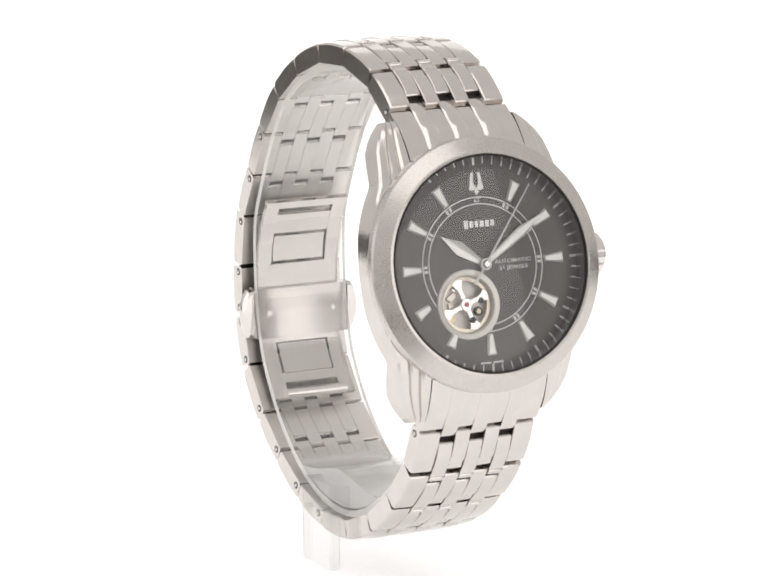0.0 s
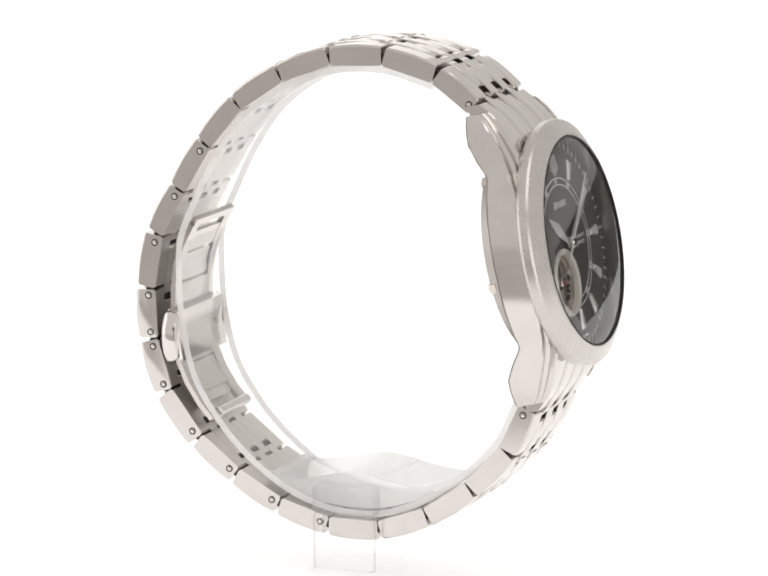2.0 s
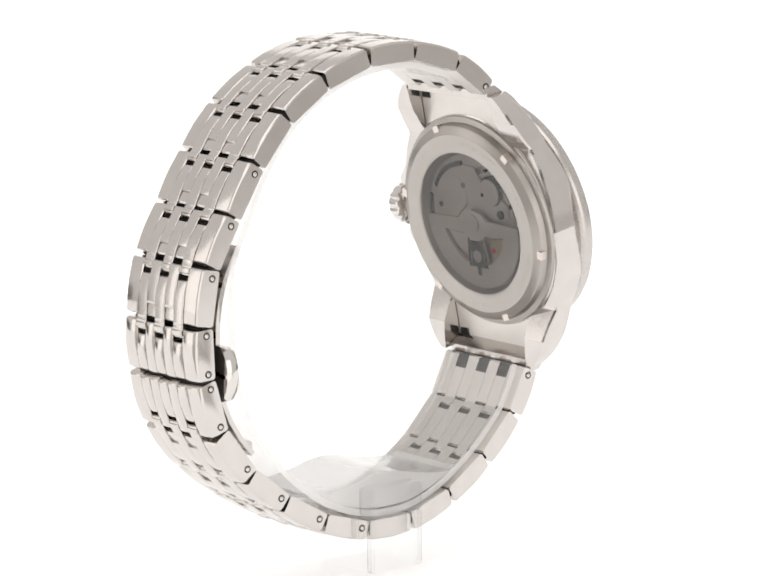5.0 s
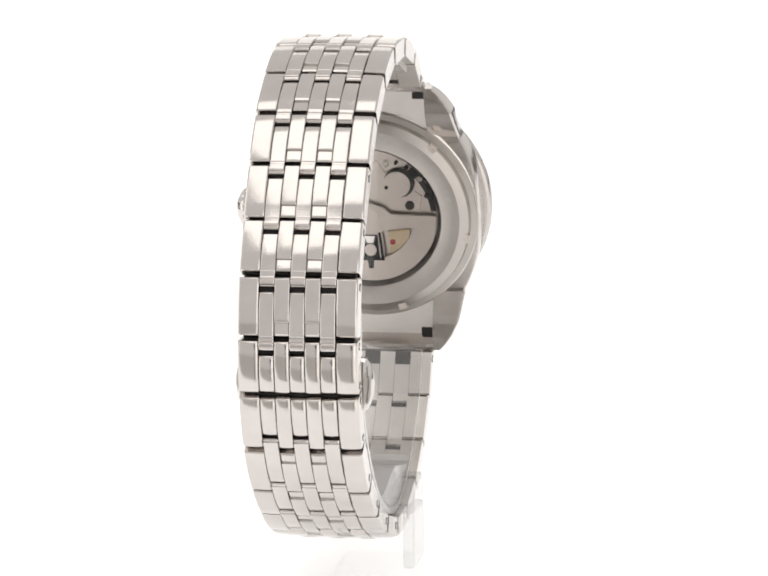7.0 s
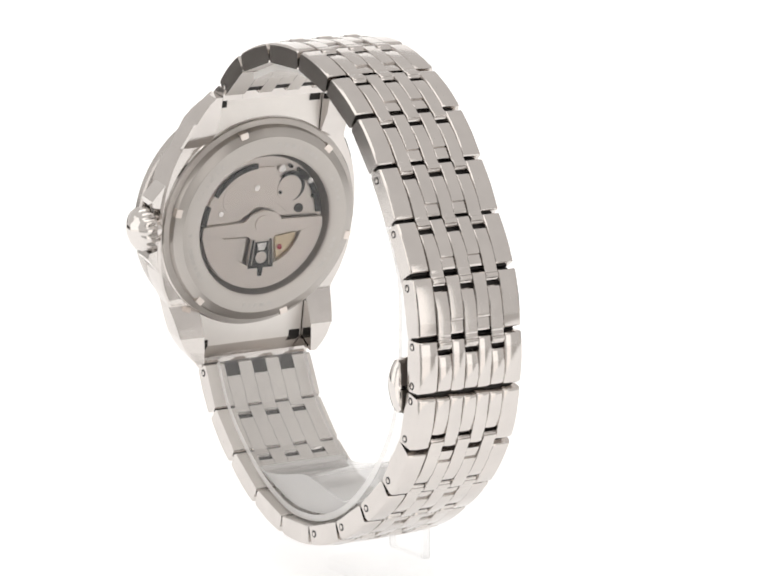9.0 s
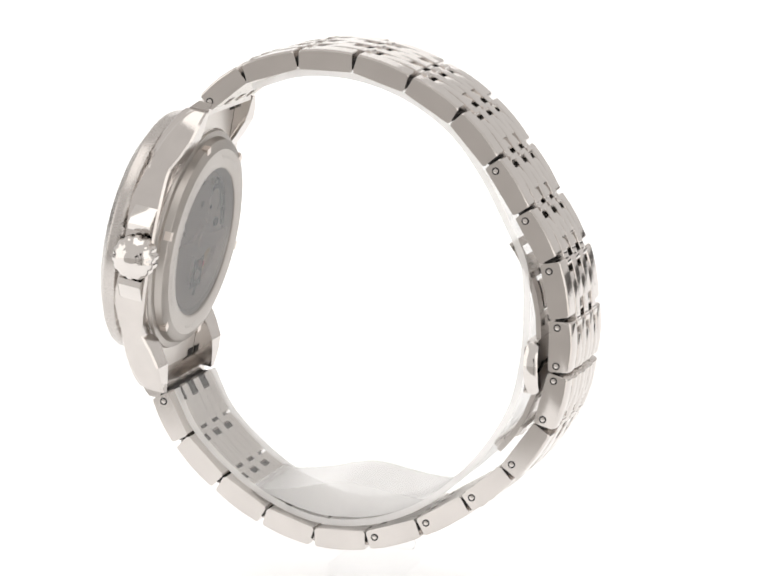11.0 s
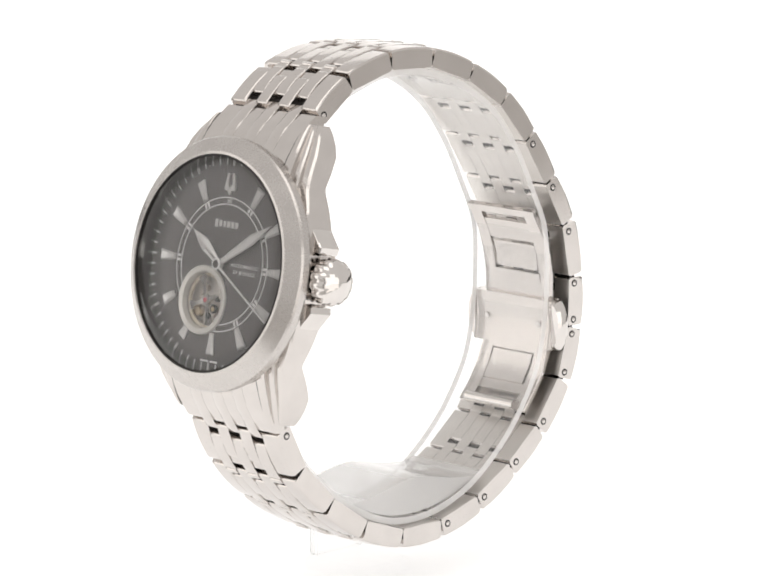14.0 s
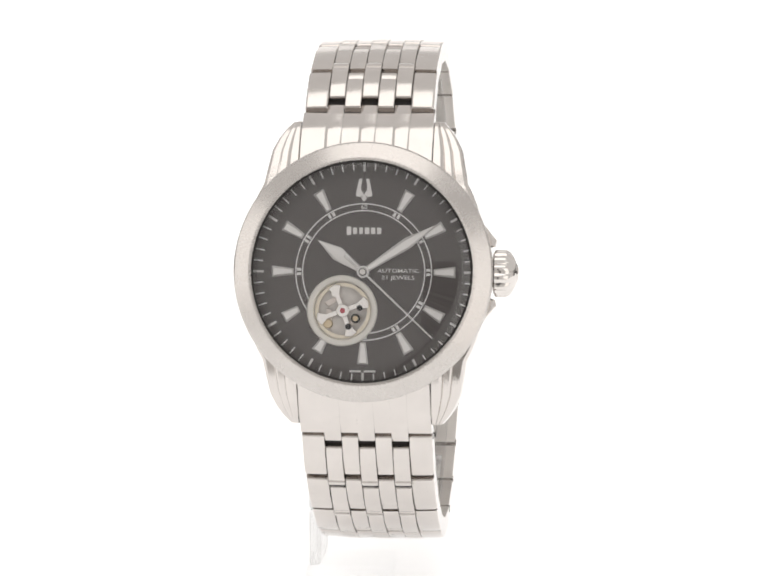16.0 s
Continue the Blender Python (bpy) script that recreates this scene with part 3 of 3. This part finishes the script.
def piece(bm, path, x0, x1, thick=THICK, crown_h=0.2, gap=0.4, lift=(0.0, 0.0), bulge=0.05, step=0, extra=0.0, edge=0.14):
    """One rounded steel piece along a bent path, between x0 and x1. step: +1 or -1 puts a low shoulder at its end or start."""
    t = thick / 2
    top, low = [], []
    for q, (a, b) in enumerate(zip(path, path[1:])):
        e = (b - a).normalized()
        nrm = outside((a + b) / 2, e)
        first, final = q == 0, q == len(path) - 2
        s0, s1 = (gap / 2 if first else 0.0), (b - a).length - (gap / 2 if final else 0.0)
        span = s1 - s0
        marks = [(0.0, -0.34 if first else -0.1), (0.16, -0.12 if first else -0.02), (0.42, -0.02), (span * 0.28, crown_h * 0.7), (span * 0.5, crown_h),
                 (span * 0.72, crown_h * 0.7), (span - 0.42, -0.02), (span - 0.16, -0.12 if final else -0.02), (span, -0.34 if final else -0.1)]
        if step and span > 5:
            c = span * 0.77
            marks = [m for m in marks if m[0] < c - 0.2] + [(c - 0.15, crown_h * 0.55), (c, crown_h * 0.3), (c + 0.05, -0.22), (c + 0.3, -0.14), (span - 0.3, -0.2), (span, -0.42)]
            if step < 0:
                marks = [(span - m, h) for m, h in reversed(marks)]
        for m, h in marks:
            top.append((a + e * (s0 + m), nrm, t + h + extra))
        low += [(a + e * (s0 + (0.3 if first else 0.0)), nrm, -t), (a + e * (s1 - (0.3 if final else 0.0)), nrm, -t)]
        if first:
            low.insert(0, (a + e * s0, nrm, -t + 0.4))
        if final:
            low.append((a + e * s1, nrm, -t + 0.4))
    rings = []
    w = x1 - x0
    for f, drop in ((0.0, edge * 1.1), (edge * 0.35 / w, edge * 0.36), (edge / w, 0.0), (0.25, 0.0), (0.5, 0.0), (0.75, 0.0), (1 - edge / w, 0.0), (1 - edge * 0.35 / w, edge * 0.36), (1.0, edge * 1.1)):
        up = lift[0] + (lift[1] - lift[0]) * f + bulge * (1 - (2 * f - 1) ** 2) - drop
        ring = [p + n * (h + up) for p, n, h in top] + [p + n * h for p, n, h in reversed(low)]
        rings.append([(x0 + w * f, p.x, p.y) for p in ring])
    first_face = len(bm.faces)
    loft(bm, rings)
    bm.faces.ensure_lookup_table()
    count, n_top = len(rings[0]), len(top)
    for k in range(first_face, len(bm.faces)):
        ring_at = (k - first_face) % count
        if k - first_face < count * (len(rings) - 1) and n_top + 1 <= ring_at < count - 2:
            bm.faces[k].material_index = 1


def shifted(k, d):
    """The joint point k, moved d along the bracelet."""
    if d >= 0:
        q = MID[k + 1] if k + 1 < len(MID) else MID[k] * 2 - MID[k - 1]
        return MID[k] + (q - MID[k]).normalized() * d
    q = MID[k - 1] if k else MID[0] * 2 - MID[1]
    return MID[k] + (q - MID[k]).normalized() * -d


def bracelet():
    last = len(MID) - 2
    for k in range(last + 1):
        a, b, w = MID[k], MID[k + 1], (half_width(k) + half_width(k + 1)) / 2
        # near-black filler; its colour stands for the shade between the ribs
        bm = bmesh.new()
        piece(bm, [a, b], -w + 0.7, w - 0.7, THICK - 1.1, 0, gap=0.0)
        link = part("link", bm, DARK, watch, "polished steel bracelet link of seven ribs", soft=0)
        clasp_link = k in (9, 10)
        d0 = STEP if k <= 9 else (0.0 if k == 10 else -STEP)
        d1 = STEP if k <= 8 else (0.0 if k == 9 else -STEP)
        for c in range(7):
            x0, x1 = -w + 2 * w * COLS[c] + 0.03, -w + 2 * w * COLS[c + 1] - 0.03
            if c % 2 == 0:
                path = [a, b]
            elif d0 > 0 and d1 > 0:             # reaches over the far joint
                path = [shifted(k, d0), b, shifted(k + 1, d1)]
            elif d0 < 0 and d1 < 0:             # reaches back over the near joint
                path = [shifted(k, d0), a, shifted(k + 1, d1)]
            else:
                path = [shifted(k, d0), shifted(k + 1, d1)]
            bm = bmesh.new()
            piece(bm, path, x0, x1, gap=0.8 if c % 2 else 0.5, lift=DOME[c], bulge=0.22 if clasp_link else 0.03, crown_h=0.36 if clasp_link else 0.27,
                  step=0 if c not in (2, 4) or clasp_link else (1 if k <= 8 else -1), extra=0.3 if 8 <= k <= 11 else 0.0, edge=0.3 if c in (0, 6) else 0.15)
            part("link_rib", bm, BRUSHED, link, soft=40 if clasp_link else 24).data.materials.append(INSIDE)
        # pin heads on both sides
        if k in (0, 6, 7, 8, 9, 10, 11, 12, 13, 14, 19):
            near = 0.16 if (k <= 9 and k != 0) else 0.84
            if k == 0:
                near = 0.12
            if k in (9, 10):
                ends = (0.14, 0.86)
            else:
                ends = (near,)
            for q in ends:
                p = a + (b - a) * q
                for s in (-1, 1):
                    bm = bmesh.new()
                    loft(bm, [[(s * (w + x), p.x + r * math.cos(t * math.pi / 6), p.y + r * math.sin(t * math.pi / 6)) for t in range(12)]
                              for x, r in ((-0.5, 0.42), (0.04, 0.42), (0.08, 0.35))])
                    part("pin_head", bm, SIDE, link)
                    # near-black disc for the shade in the hole round the pin
                    bm = bmesh.new()
                    loft(bm, [[(s * (w + x), p.x + r * math.cos(t * math.pi / 6), p.y + r * math.sin(t * math.pi / 6)) for t in range(12)]
                              for x, r in ((-0.4, 0.68), (0.02, 0.68))])
                    part("pin_hole_shade", bm, DARK, link)


bracelet()


def end_link(sy):
    """The fixed, ribbed piece between two lugs."""
    bm = bmesh.new()
    w = 11.3
    rings = []
    for y, f in ((15, -3.2), (19, -3.6), (21, -4.4), (23.5, -5.8), (25.0, -7.0)):
        rings.append([(-w, sy * y, f - 0.6), (w, sy * y, f - 0.6), (w, sy * y, -7.7), (-w, sy * y, -7.7)])
    loft(bm, rings)
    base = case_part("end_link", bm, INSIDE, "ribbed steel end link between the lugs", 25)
    # near-black boxes, painted shade of the spring bar slots
    for sx in (-1, 1):
        bm = bmesh.new()
        box(bm, sx * 9.9 - 1.1, sx * 9.9 + 1.1, sy * 23.6 - 0.7, sy * 23.6 + 0.7, -7.85, -7.5)
        part("spring_slot_shade", bm, DARK, base, soft=0)
    for c in range(7):
        x0, x1 = -w + 2 * w * COLS[c] + 0.004, -w + 2 * w * COLS[c + 1] - 0.004
        bm = bmesh.new()
        ys = [(16, -1.9), (18, -2.25), (20, -3.05), (22, -4.0), (24, -5.2), (25.2, -6.2), (26.0, -7.0), (26.8, -7.75), (27.5, -8.5)]
        if c % 2:
            ys = ys[:-2] + [(27.2, -7.9), (28.2, -8.9), (28.9, -9.8)]
        rings = []
        lift = 0.0 if c % 2 == 0 else 0.2
        for y, f in ys:
            b = -10.6 - max(0, y - 26.6) * 0.5 if y > 24.5 else f - 2.0
            f += lift
            e = 0.22 if c % 2 else 0.04
            rings.append([(x0, sy * y, b), (x0, sy * y, f - e), (x0 + 0.2, sy * y, f - e * 0.55), (x0 + 0.5, sy * y, f - e * 0.1), ((x0 + x1) / 2, sy * y, f), (x1 - 0.5, sy * y, f - e * 0.1),
                          (x1 - 0.2, sy * y, f - e * 0.55), (x1, sy * y, f - e), (x1, sy * y, b)])
        loft(bm, rings)
        part("end_rib", bm, BRUSHED, base, soft=30)


end_link(1)
end_link(-1)


# ---- clasp inside the bracelet ----
def strip(bm, path, x0, x1, thick):
    """A bent strip along a (y, z) path."""
    rings = []
    for k, p in enumerate(path):
        a, b = Vector(path[max(k - 1, 0)]), Vector(path[min(k + 1, len(path) - 1)])
        e = (b - a).normalized()
        nrm = Vector((-e.y, e.x))
        if nrm.dot(Vector(p) - Vector((1, -2))) > 0:
            nrm = -nrm
        q = Vector(p) + nrm * thick
        rings.append([(x0, p[0], p[1]), (x1, p[0], p[1]), (x1, q.x, q.y), (x0, q.x, q.y)])
    return loft(bm, rings)


def clasp():
    path = [(32.0, 9.0), (34.4, 4.5), (35.7, 0.5), (36.4, -3.5), (36.5, -8.4)]
    bm = bmesh.new()
    strip(bm, path, -8.3, -5.6, 0.9)
    strip(bm, path, 5.6, 8.3, 0.9)
    strip(bm, [(33.2, 6.8), (34.3, 4.6), (34.9, 3.0)], -5.8, 5.8, 0.8)
    strip(bm, [(31.6, 9.6), (32.4, 8.3)], -8.3, 8.3, 1.0)
    strip(bm, [(36.0, -3.2), (36.4, -5.8), (36.4, -8.4)], -5.8, 5.8, 0.8)
    strip(bm, [(35.3, 2.3), (36.1, -0.3), (36.3, -2.7)], -5.2, 5.2, 0.8)
    part("clasp_blade", bm, SIDE, watch, "folding steel clasp blade with cut-outs", soft=30)
    bm = bmesh.new()
    path = [(36.4, -13.5), (35.6, -17.5), (33.9, -21.6), (31.6, -25.2), (29.0, -28.2)]
    strip(bm, path, -8.3, -5.4, 0.9)
    strip(bm, path, 5.4, 8.3, 0.9)
    strip(bm, [(35.8, -16.6), (35.3, -18.4)], -5.8, 5.8, 0.9)
    strip(bm, [(35.0, -18.8), (33.8, -21.2), (32.1, -23.8)], -5.0, 5.0, 0.8)
    strip(bm, [(32.6, -24.3), (31.4, -25.8)], -5.8, 5.8, 0.9)
    part("clasp_blade", bm, SIDE, watch, "folding steel clasp blade with cut-outs", soft=30)
    bm = bmesh.new()
    loft(bm, [[(x, 28.3 + 1.0 * math.cos(a * math.pi / 8), -26.9 + 1.0 * math.sin(a * math.pi / 8)) for a in range(16)] for x in (-6.2, 6.2)])
    part("clasp_tube", bm, POLISHED, watch, "polished hinge tube")
    bm = bmesh.new()
    rings = []
    for x, g in ((-9.9, 0.5), (-9.6, 0.1), (-9.2, 0.0), (9.2, 0.0), (9.6, 0.1), (9.9, 0.5)):
        rings.append([(x, 34.2 + g, -7.8 - g), (x, 36.5 - g * 0.3, -7.4 - g), (x, 36.8 - g * 0.3, -12.4), (x, 35.9 - g * 0.3, -17.4 + g), (x, 33.5 + g, -17.0 + g), (x, 34.3 + g, -12.4)])
    loft(bm, rings)
    box_ = part("clasp_box", bm, SIDE, watch, "smooth steel clasp plate", soft=25)
    for x in (-6.6, 6.6):
        bm = bmesh.new()
        loft(bm, [[(x + r * math.cos(a * math.pi / 8), y, -12.4 + r * math.sin(a * math.pi / 8)) for a in range(16)] for y, r in ((34.6, 0.7), (34.15, 0.7), (33.95, 0.5))])
        part("rivet", bm, POLISHED, box_)
    for s in (-1, 1):           # rounded push buttons that stand out at the sides
        bm = bmesh.new()
        outline = [(s * 9.8, -7.6), (s * 10.8, -7.8), (s * 11.5, -9.0), (s * 12.0, -10.6), (s * 12.15, -12.4), (s * 12.0, -14.0), (s * 11.5, -15.8), (s * 10.8, -17.0), (s * 9.8, -17.3)]
        loft(bm, [[(s * 9.8 + (x - s * 9.8) * f, y, -12.4 + (z + 12.4) * f) for x, z in outline] for y, f in ((34.2, 0.82), (34.8, 0.95), (35.6, 1.0), (36.2, 0.97), (36.7, 0.86), (36.9, 0.6))])
        part("push_button", bm, POLISHED, box_, soft=30)


clasp()

# ---- clear display stand ----
stand = new("display_stand")
tagged(stand, "clear acrylic watch stand with curved collar", "display stand")


def frosted(ob, axis=(1, 0, 0), mat=FROSTED):
    """Give the cut edges of a clear part a material of their own."""
    ob.data.materials.append(mat)
    for p in ob.data.polygons:
        if abs(p.normal.dot(Vector(axis))) > 0.9:
            p.material_index = 1


def curve_through(points, n=6):
    """A smooth curve through (y, z) points."""
    pts = [Vector(p) for p in points]
    pts = [pts[0] * 2 - pts[1]] + pts + [pts[-1] * 2 - pts[-2]]
    out = []
    for p0, p1, p2, p3 in zip(pts, pts[1:], pts[2:], pts[3:]):
        for k in range(n):
            u = k / n
            out.append(((p1 * 2) + (p2 - p0) * u + (p0 * 2 - p1 * 5 + p2 * 4 - p3) * u * u + (p1 * 3 - p0 - p2 * 3 + p3) * u ** 3) / 2)
    return [tuple(p) for p in out + [pts[-2]]]


def collar_path():
    """Close inside the links, and inside the clasp where that lies between."""
    room = {6: 0.7, 7: 1.4, 8: 2.6, 9: 3.8, 10: 4.4, 11: 4.3, 12: 3.3, 13: 2.1, 14: 1.2, 15: 0.8, 16: 0.6}
    pts = []
    for k in range(1, 21):
        p = Vector(JOINTS[k][1])
        pts.append(p - (p - Vector((1, -2))).normalized() * room.get(k, 0.5))
    return curve_through(pts)


bm = bmesh.new()
strip(bm, collar_path(), -9.6, 9.0, 1.2)
frosted(part("collar", bm, ACRYLIC, stand, soft=40))
bm = bmesh.new()
hump = curve_through([(17.5, -37.1), (15.0, -37.6), (11.0, -37.3), (7.0, -36.6), (3.5, -35.8), (0.0, -35.4), (-3.5, -35.8), (-7.0, -36.6), (-11.0, -37.3), (-15.0, -37.6), (-17.5, -37.1)])
keel = curve_through([(-17.5, -37.3), (-13.3, -39.0), (-5.0, -41.6), (4.6, -41.5), (13.3, -39.1), (17.5, -37.3)])
loft(bm, [[(x, y, z) for y, z in hump + keel] for x in (-9.4, -9.2, 8.2, 8.4)])
part("arch", bm, WHITENED, stand, "clear acrylic arch, whitened for its glow", soft=30)
bm = bmesh.new()
box(bm, -14.0, -9.7, -5.3, 6.4, -42.5, -37.2)
bmesh.ops.bevel(bm, geom=bm.edges[:], offset=0.4, segments=2, affect="EDGES")
frosted(part("bracket", bm, POST, stand, soft=40), (0, 1, 0), EDGE)
bm = bmesh.new()
box(bm, -14.0, -11.8, -5.3, 6.4, -52.7, -42.4)
bmesh.ops.bevel(bm, geom=bm.edges[:], offset=0.3, segments=2, affect="EDGES")
frosted(part("post", bm, POST, stand, soft=40), (0, 1, 0), EDGE)
bm = bmesh.new()
box(bm, -14.6, 1.0, -6.4, 7.4, -55.5, -52.6)
bmesh.ops.bevel(bm, geom=bm.edges[:], offset=0.6, segments=2, affect="EDGES")
part("base", bm, POST, stand, soft=40)


def motions():
    times = [0.5 * k for k in range(33)]
    walk(watch, [(t, turntable(t)) for t in times])
    walk(stand, [(t, turntable(t)) for t in times])
    walk(second_pointer, [(t, CASE @ pose(0, 0, 0, 0, 0, -(37.2 + 6.0 * t))) for t in times])


motions()
